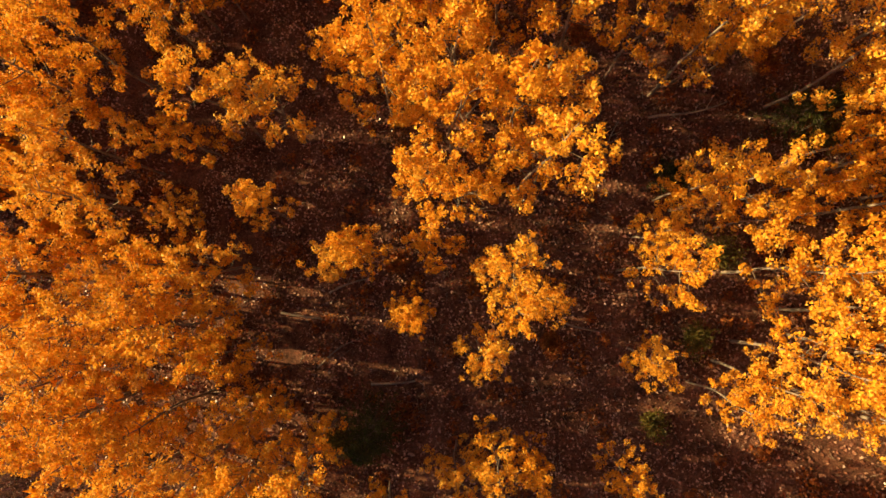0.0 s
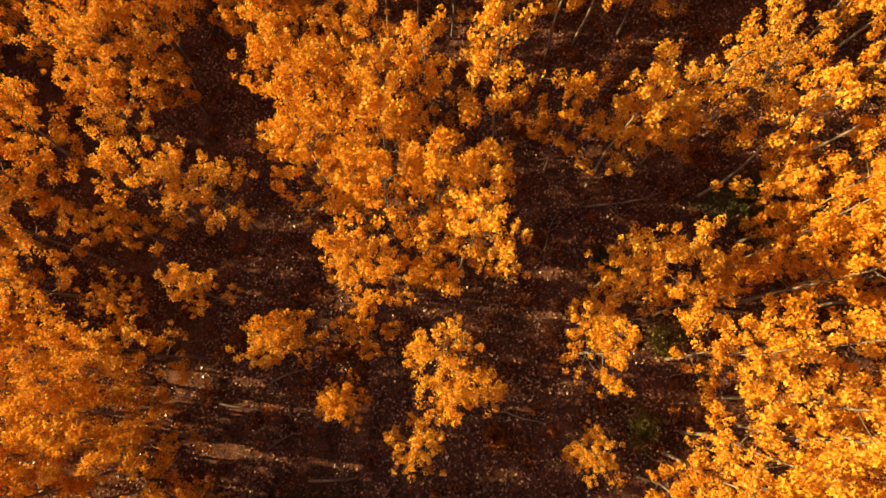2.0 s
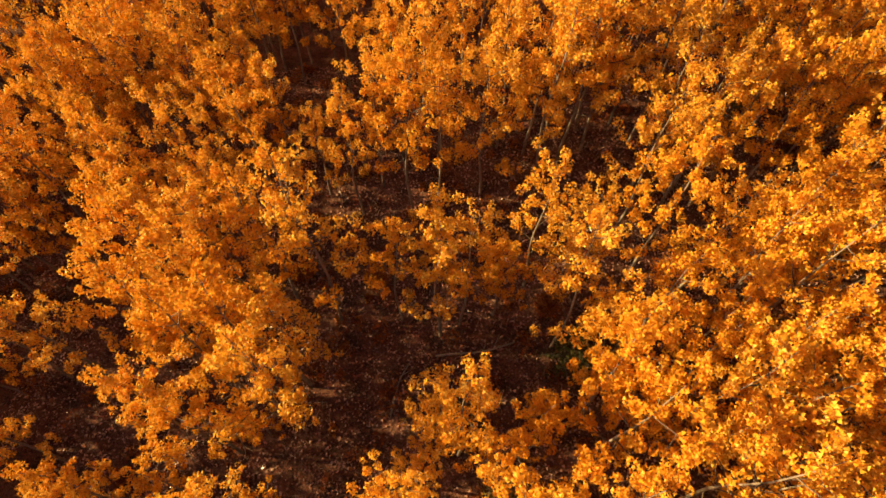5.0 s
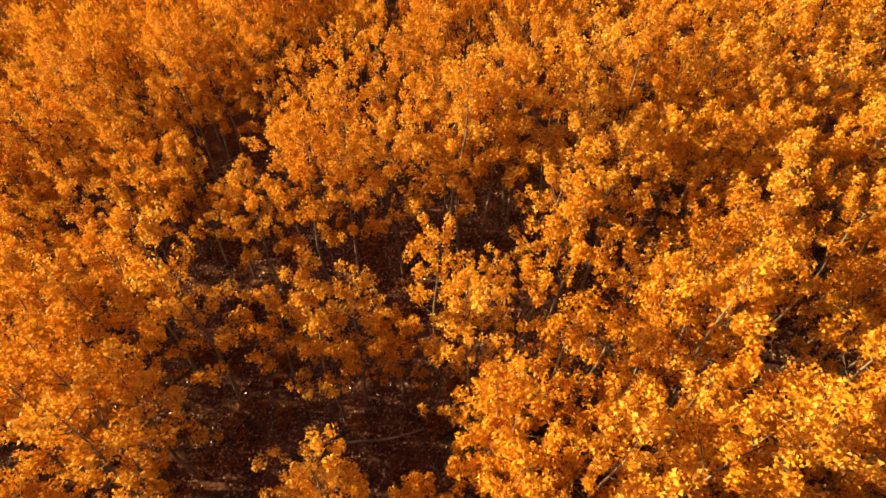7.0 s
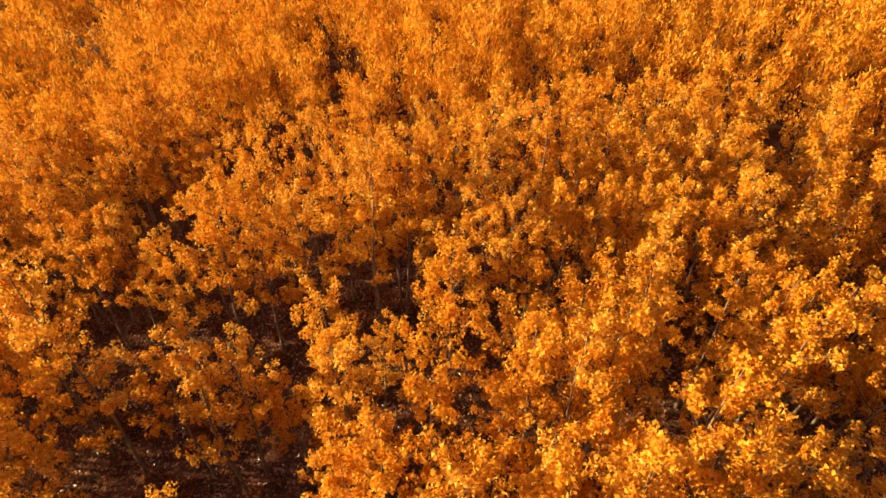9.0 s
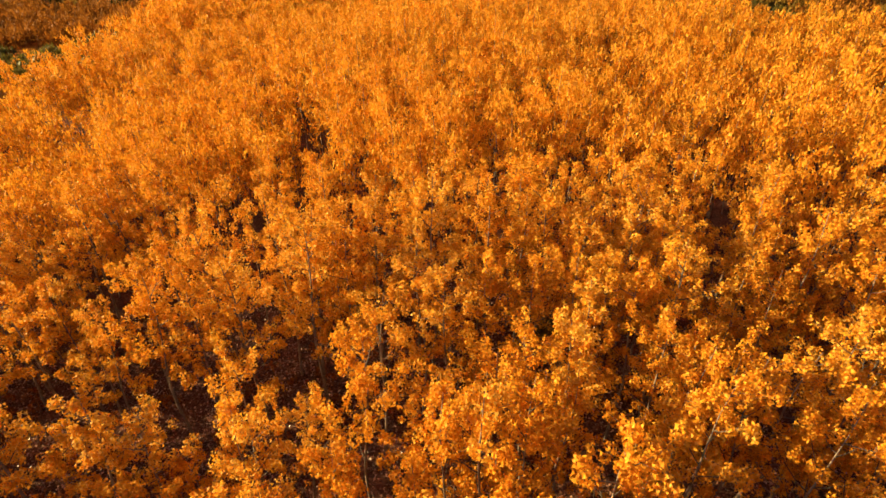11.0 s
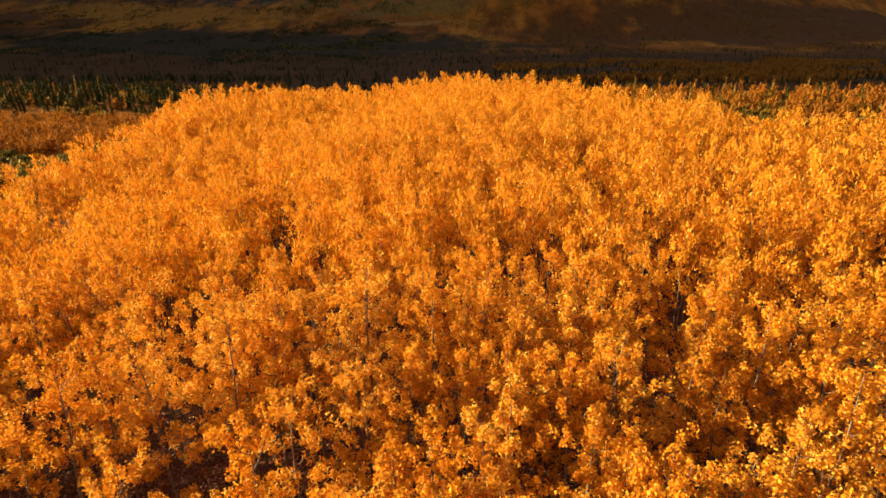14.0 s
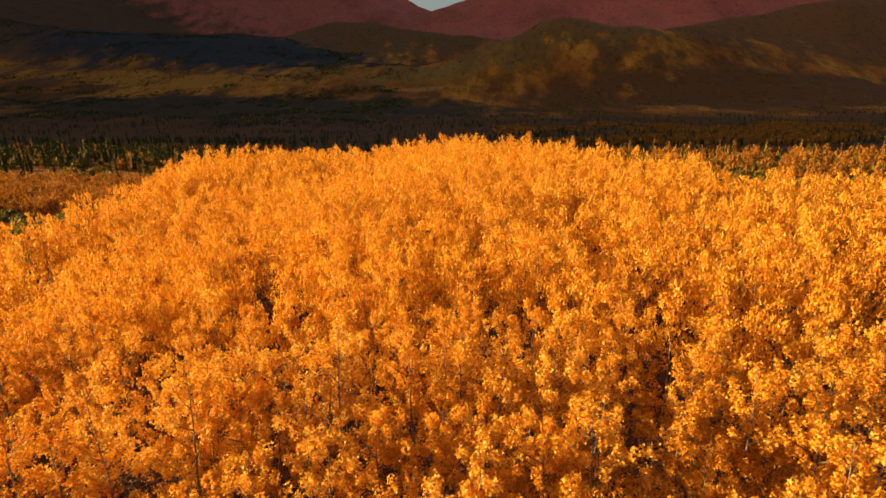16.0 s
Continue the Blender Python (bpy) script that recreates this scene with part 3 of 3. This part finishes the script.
BEHIND += [(41.7, 29.1, 8.8), (43.2, 22.9, 9.5), (43.1, 28.4, 9.4)]


def plant(x, y, height):
    n = round(abs(x * 10)) * 7 + round(abs(y * 10)) * 13
    k, wide = n % 8, 0.3 + 0.075 * height
    m = pose(x, y, float(land(x, y)) - 0.02, 0, 0, n * 137.5 % 360) @ Matrix.Diagonal((wide, wide, height / SIZES[k][0], 1))
    copy_thing(KINDS[k], m)


for x, y, height in STAND:
    plant(x, y, height)
for ob in KINDS:
    for part_ob in list(ob.children_recursive):
        bpy.data.objects.remove(part_ob)
    bpy.data.objects.remove(ob)


def aspen_wood():
    """The rest of the stand, past counting: trunks and leaves."""
    wood, foliage = [], []
    rng2 = np.random.default_rng(11)
    standing = [p[:2] for p in STAND + BEHIND]
    near = [(-16, -14), (10, -14), (16, -9), (20, -3), (56, 0), (56, 29), (-19, 29), (-17, 14), (-16, 11)]
    # the scatter runs west out of view, where unseen trees shade the floor
    places = [p for p in scatter(rng2, -75, 170, -30, 152, 1.65, standing, 130000) if inside(*p) and not inside(*p, near) and not inside(*p, SUN_OPENING) and all(math.hypot(p[0] - x, p[1] - y) > r for x, y, r in GAPS)] + BEHIND
    shapes = [tree_shape(np.random.default_rng(70 + i), h, r, 0.38, 14) for i, (h, r) in enumerate([(9.2, 1.35), (8.6, 1.2), (10, 1.3), (9.0, 1.5), (8.4, 1.1)])]
    for x, y, *tall in places:
        d = math.hypot(x - 22, y + 2)
        view = abs(math.atan2(x - 22, y + 2)) < 0.85 or (-34 < x < -12 and 6 < y < 45)
        n, wide, tall_leaf = (1000, 0.11, 0.165) if d < 48 else (560, 0.125, 0.22) if d < 85 else (290, 0.165, 0.33)
        if not view:
            n, wide, tall_leaf = (130, 0.36, 0.50) if y > -22 and -30 < x < 60 else (45, 0.6, 0.9)
        trunk, lines, twigs, clumps = shapes[int(rng2.integers(0, 5))]
        # unseen western trees are kept short so low sun reaches the near crowns
        a, s = rng2.uniform(0, 2 * np.pi), tall[0] / 9.2 if tall else rng2.uniform(0.45, 0.68) if x < -15 and y < 9 else rng2.uniform(0.62, 0.9) if x < -15 and y < 20 else rng2.uniform(0.66, 0.92) if x > 54 and y > 45 else rng2.uniform(0.80, 1.12)
        turn = np.array([[np.cos(a), -np.sin(a), 0], [np.sin(a), np.cos(a), 0], [0, 0, 1]]) * s
        base = np.array([x, y, float(land(x, y))])
        at, out = leaf_centres(rng2, clumps @ turn.T + base, n, 0.33 * s)
        foliage.append(sprays(at, wide, tall_leaf, rng2, out))
        if d < 85 and view:
            wood.append(tube(trunk[::2] @ turn.T + base, np.linspace(0.065, 0.012, 5), 3))
    ob = tagged(new("aspen_wood"), "dense golden aspen stand covering the gentle rise", "trees", kind="stuff")
    link_mesh("crowns", *joined(foliage), GOLD, ob)
    link_mesh("trunks", *joined(wood), BARK, ob)


aspen_wood()


# ---- forest floor ----
def on_land(x, y, up=0.0):
    return np.stack([x, y, land(x, y) + up], -1)


def forest_floor():
    r = np.random.default_rng(21)
    n = 120000
    x, y = r.uniform(-24, 40, n), r.uniform(-14, 26, n)
    ob = link_mesh("leaf_litter", *flecks(on_land(x, y, 0.04), 0.105, r, 0.9), LITTER)
    tagged(ob, "fallen brown and amber leaves on the forest floor", "leaf litter", kind="stuff")
    # thin dead twigs strewn about
    n = 7000
    x, y, a, size = r.uniform(-24, 40, n), r.uniform(-14, 26, n), r.uniform(0, 6.28, n), r.uniform(0.25, 1.1, n)
    way = np.stack([np.cos(a), np.sin(a), r.uniform(-0.05, 0.25, n)], -1) * size[:, None] * 0.5
    wide = np.stack([-np.sin(a), np.cos(a), 0 * a], -1) * r.uniform(0.006, 0.014, n)[:, None]
    p = on_land(x, y, 0.06)
    verts = np.stack([p - way - wide, p - way + wide, p + way, p - way + (0, 0, 0.02)], 1).reshape(-1, 3)
    faces = (np.arange(n)[:, None, None] * 4 + np.array([(0, 1, 2), (1, 3, 2), (3, 0, 2)])).reshape(-1, 3)
    tagged(link_mesh("fallen_twigs", verts, faces, DEAD), "thin grey dead twigs strewn on the forest floor", "twigs", kind="stuff")
    # dry grass in tufts
    n = 2600
    cx, cy = r.uniform(-24, 40, n), r.uniform(-14, 26, n)
    k = r.integers(0, n, 26000)
    a, lean, tall = r.uniform(0, 6.28, 26000), r.uniform(0.1, 0.5, 26000), r.uniform(0.2, 0.55, 26000)
    root = on_land(cx[k] + r.normal(0, 0.13, 26000), cy[k] + r.normal(0, 0.13, 26000), -0.02)
    side = np.stack([-np.sin(a), np.cos(a), 0 * a], -1) * 0.012
    tip = root + np.stack([np.cos(a) * lean * tall, np.sin(a) * lean * tall, tall], -1)
    verts = np.stack([root - side, root + side, tip], 1).reshape(-1, 3)
    ob = link_mesh("dry_grass", verts, np.arange(len(verts)).reshape(-1, 3), STRAW)
    tagged(ob, "tufts of dry reddish grass among fallen leaves", "grass", kind="stuff")
    # low rust-coloured undergrowth
    m = 900
    cx, cy = r.uniform(-24, 40, m), r.uniform(-14, 26, m)
    big = r.uniform(0.25, 0.7, m)
    k = r.integers(0, m, 45000)
    off = r.normal(size=(45000, 3)); off /= np.linalg.norm(off, axis=1)[:, None]
    p = on_land(cx[k], cy[k]) + np.abs(off) * (0, 0, 1) * big[k, None] * 0.8 + off * (1, 1, 0) * big[k, None] * r.uniform(0.3, 1, 45000)[:, None]
    ob = link_mesh("undergrowth", *flecks(p, 0.13, r), RUST)
    tagged(ob, "low russet undergrowth shrubs under the aspens", "undergrowth", kind="stuff")


forest_floor()


def fallen_log(x, y, turn, length, thick):
    r = np.random.default_rng(int(abs(x * 97 + y * 31)) + 5)
    s = np.linspace(-0.5, 0.5, 8)
    pts = np.stack([s * length, 0.10 * np.sin(s * 5 + x), 0 * s + thick], 1)
    log = new("fallen_log")
    link_mesh("stem", *tube(pts, np.linspace(thick, thick * 0.45, 8), 7), DEAD, log)
    for q in (2, 4, 5):
        end = pts[q] + (r.uniform(0.2, 0.5), r.choice((-1, 1)) * r.uniform(0.2, 0.5), r.uniform(0.05, 0.35))
        link_mesh("branch_stub", *tube([pts[q], (pts[q] + end) / 2, end], [thick * 0.35, thick * 0.25, thick * 0.1], 4), DEAD, log)
    log.matrix_world = pose(x, y, float(land(x, y)) - 0.01, 0, 0, turn)
    return tagged(log, "thin grey fallen aspen stem lying on leaf litter", "log", "fallen stems")


for x, y, turn, length, thick in [(-3.6, -0.2, 20, 3.2, 0.05), (-5.4, -2.0, -14, 4.0, 0.06), (-4.6, -3.3, 34, 2.6, 0.04), (0.4, 3.6, -62, 2.2, 0.05),
                                  (7.2, 5.4, 70, 2.4, 0.05), (6.4, -2.4, -20, 3.0, 0.05), (10.4, 6.8, 12, 3.4, 0.06), (2.2, 8.0, 40, 2.8, 0.05), (-1.4, -4.6, 8, 3.6, 0.06)]:
    fallen_log(x, y, turn, length, thick)


def spruce(x, y, height, radius, label):
    r = np.random.default_rng(int(abs(x * 53 + y * 17)) + 9)
    tree = new("spruce_tree")
    k = np.linspace(0, 1, 6)
    stem = tube(np.stack([0.03 * np.sin(k * 6), 0 * k, k * height - 0.1], 1), np.linspace(0.07, 0.01, 6) * height / 4, 6)
    centres, boughs = [], []
    tiers = int(height * 5)
    for t in range(tiers):
        z = height * (0.08 + 0.9 * t / tiers)
        reach = radius * (1 - z / height) ** 0.8 * 1.05
        for a in np.linspace(0, 2 * np.pi, 7, endpoint=False) + r.uniform(0, 6):
            out = reach * r.uniform(0.7, 1.1)
            way = np.array([np.cos(a), np.sin(a), -0.25])
            boughs.append(tube([(0, 0, z), way * out * 0.5 + (0, 0, z), way * out + (0, 0, z + 0.06)], [0.012, 0.008, 0.003], 3))
            q = r.uniform(0.15, 1, 26) ** 0.7
            centres.append(way * out * q[:, None] + (0, 0, z) + r.normal(0, 0.05, (26, 3)) * (1.2, 1.2, 0.5))
    link_mesh("trunk", *joined([stem] + boughs), TWIG, tree)
    link_mesh("needles", *leaves(np.concatenate(centres), 0.13, r, 0.5, 0.35), SPRUCE, tree)
    tree.matrix_world = pose(x, y, float(land(x, y)) - 0.03, 0, 0, r.uniform(0, 360))
    return tagged(tree, label, "tree", "young spruces")


def shrub(x, y, size, mat, label):
    r = np.random.default_rng(int(abs(x * 41 + y * 29)) + 2)
    bush = new("shrub")
    stems, centres = [], []
    for j in range(9):
        a = j * 0.7 + r.uniform(0, 0.5)
        tip = np.array([np.cos(a) * size * r.uniform(0.3, 0.9), np.sin(a) * size * r.uniform(0.3, 0.9), size * r.uniform(0.8, 1.3)])
        stems.append(tube([(0, 0, -0.05), tip * (0.4, 0.4, 0.6), tip], [0.018, 0.012, 0.005], 4))
        q = r.uniform(0.3, 1, 130)
        centres.append(tip * q[:, None] + r.normal(0, 0.16 * size, (130, 3)))
    link_mesh("stems", *joined(stems), TWIG, bush)
    link_mesh("foliage", *leaves(np.concatenate(centres), 0.10, r), mat, bush)
    bush.matrix_world = pose(x, y, float(land(x, y)), 0, 0, 0)
    return tagged(bush, label, "shrub", "undergrowth shrubs")


spruce(-3.0, -6.4, 5.8, 1.9, "young dark green spruce standing among fallen leaves")
spruce(14.2, 6.3, 3.6, 1.5, "young dark green spruce in the shade of aspens")
spruce(9.4, 4.0, 2.6, 0.9, "small dark spruce in a shaded forest gap")
for x, y, size, mat, label in [(15.6, 5.6, 0.9, SHRUB, "olive green shrub in a shaded forest gap"), (16.4, 7.0, 0.8, SHRUB, "olive green shrub in a shaded forest gap"),
                               (11.2, 0.8, 1.0, SHRUB, "yellow green shrub under the aspens"), (10.2, -2.6, 0.9, SHRUB, "yellow green shrub under the aspens"),
                               (8.6, -6.1, 0.8, SHRUB, "yellow green shrub under the aspens"), (-4.6, -7.4, 0.9, SHRUB, "olive green shrub beside a young spruce"),
                               (13.4, 8.6, 0.8, RUST, "russet shrub among fallen leaves"), (24.2, 20.0, 1.2, SHRUB, "olive green shrub in a shaded forest gap"),
                               (6.0, 10.4, 0.8, RUST, "russet shrub among fallen leaves"), (2.4, 11.0, 0.7, RUST, "russet shrub among fallen leaves"),
                               (-2.0, 0.6, 0.6, RUST, "russet shrub among fallen leaves"), (4.6, -3.0, 0.7, RUST, "russet shrub among fallen leaves")]:
    shrub(x, y, size, mat, label)
spruce(-29.6, 90.0, 5.0, 2.0, "dark green spruce at the edge of the wood")



# ---- beyond the wood ----
def conifers(r, spots, low, high, blades, size):
    """Slim, ragged spruces as flecks round a leader."""
    got = []
    for x, y in spots:
        h = r.uniform(low, high)
        z = r.uniform(0.04, 1, blades)
        a = r.uniform(0, 6.28, blades)
        out = h * 0.13 * (1.05 - z) * r.uniform(0.4, 1, blades)
        got.append(sprays(on_land(np.array(x), np.array(y)) + np.stack([np.cos(a) * out, np.sin(a) * out, z * h], -1), size * 0.55, size * 1.25, r, np.stack([np.cos(a), np.sin(a), 0 * a], -1)))
    return joined(got)


def spread(r, *boxes):
    return [(x, y) for n, x0, x1, y0, y1 in boxes for x, y in zip(r.uniform(x0, x1, n), r.uniform(y0, y1, n)) if not inside(x, y)]


def far_trees():
    r = np.random.default_rng(31)
    spots = spread(r, (1150, -330, -30, 180, 330), (170, -170, -45, 158, 205), (160, -80, 40, 240, 330))
    small = spread(r, (380, 60, 330, 160, 330))
    ob = link_mesh("spruce_belt", *joined([conifers(r, spots, 3.5, 8.5, 60, 0.7), conifers(r, small, 3, 6, 60, 0.6)]), SPRUCE)
    tagged(ob, "belt of dark spruces along the valley edge", "trees", kind="stuff")
    ob = link_mesh("tawny_saplings", *conifers(r, spread(r, (170, -330, -34, 180, 330), (300, 58, 330, 120, 300)), 3, 7, 46, 0.6), AMBER)
    tagged(ob, "slim tawny saplings mixed among dark spruces", "trees", kind="stuff")
    # sunlit spruces of the belt: the light on them is put into olive
    ob = link_mesh("olive_saplings", *conifers(r, spread(r, (420, -330, -34, 180, 330), (160, 58, 330, 140, 300)), 3, 8, 46, 0.7), OLIVE)
    tagged(ob, "slim spruces coloured olive as if sunlit, mixed among dark spruces", "trees", kind="stuff")
    spots = spread(r, (1200, -700, 700, 380, 560), (2000, -1300, 1300, 560, 1050), (500, -1600, 1700, 1050, 1900))
    ob = link_mesh("valley_forest", *conifers(r, spots, 3, 6, 22, 1.4), SPRUCE)
    tagged(ob, "dark spruce forest scattered over the shaded valley floor", "trees", kind="stuff")


def grove(name, count, box, tall, wide, flake, mat, label):
    r = np.random.default_rng(count)
    got = []
    for x, y in spread(r, (count, *box)):
        h = tall * r.uniform(0.6, 1.2)
        off = r.normal(size=(72, 3)); off /= np.linalg.norm(off, axis=1)[:, None]
        got.append(sprays(on_land(np.array(x), np.array(y)) + (0, 0, h * 0.45) + off * (wide, wide, h * 0.5) * r.uniform(0.5, 1, (72, 1)), flake * 0.85, flake * 1.4, r, off))
    tagged(link_mesh(name, *joined(got), mat), label, "shrubs", kind="stuff")


far_trees()
grove("russet_thicket", 1100, (-125, -35, 112, 156), 4.0, 1.7, 0.36, AMBER, "russet thicket in the clearing beside the wood")
grove("green_scrub", 480, (-105, -30, 52, 113), 1.6, 1.2, 0.45, SHRUB, "green scrub in the clearing beside the wood")
grove("meadow_scrub", 340, (46, 150, 74, 152), 1.8, 1.8, 0.6, OLIVE, "olive scrub in the hollow behind the wood")
grove("hollow_scrub", 150, (62, 86, 92, 132), 1.6, 1.5, 0.5, SHRUB, "green scrub in the bottom of the hollow")
grove("valley_scrub", 950, (-320, 330, 148, 340), 2.8, 2.4, 0.8, OLIVE, "mixed autumn scrub at the valley edge")
grove("tawny_scrub", 520, (-320, 330, 165, 400), 3.2, 2.2, 0.8, AMBER, "tawny birch scrub at the valley edge")
grove("amber_grove", 980, (62, 330, 92, 320), 5.4, 1.6, 0.5, AMBER, "scattered amber aspens among the spruces")

def hill_scrub(name, seed, x0, x1, y0, y1, mat, label):
    """Low scrub in drifts on the far valley floor and hillsides."""
    r = np.random.default_rng(seed)
    x, y = r.uniform(x0, x1, 9000), r.uniform(y0, y1, 9000)
    keep = wavy(x, y, 380, 9) + 0.5 * wavy(x, y, 130, 4) > r.uniform(-0.2, 0.9, 9000)
    x, y = x[keep], y[keep]
    k = r.integers(0, len(x), 30000)
    p = on_land(x[k] + r.normal(0, 5, 30000), y[k] + r.normal(0, 9, 30000), 0)
    p[:, 2] += r.uniform(0, 3.2, 30000)
    tagged(link_mesh(name, *flecks(p, 2.6, r), mat), label, "shrubs", kind="stuff")


hill_scrub("hill_scrub", 77, -400, 1700, 1000, 2900, OLIVE, "drifts of olive scrub on the far hillsides")
hill_scrub("dark_hill_scrub", 78, -1600, -120, 900, 2200, SPRUCE, "drifts of dark spruce scrub on the far hillsides")
hill_scrub("birch_scrub", 79, 60, 700, 430, 800, AMBER, "brown birch scrub on the shaded valley floor")
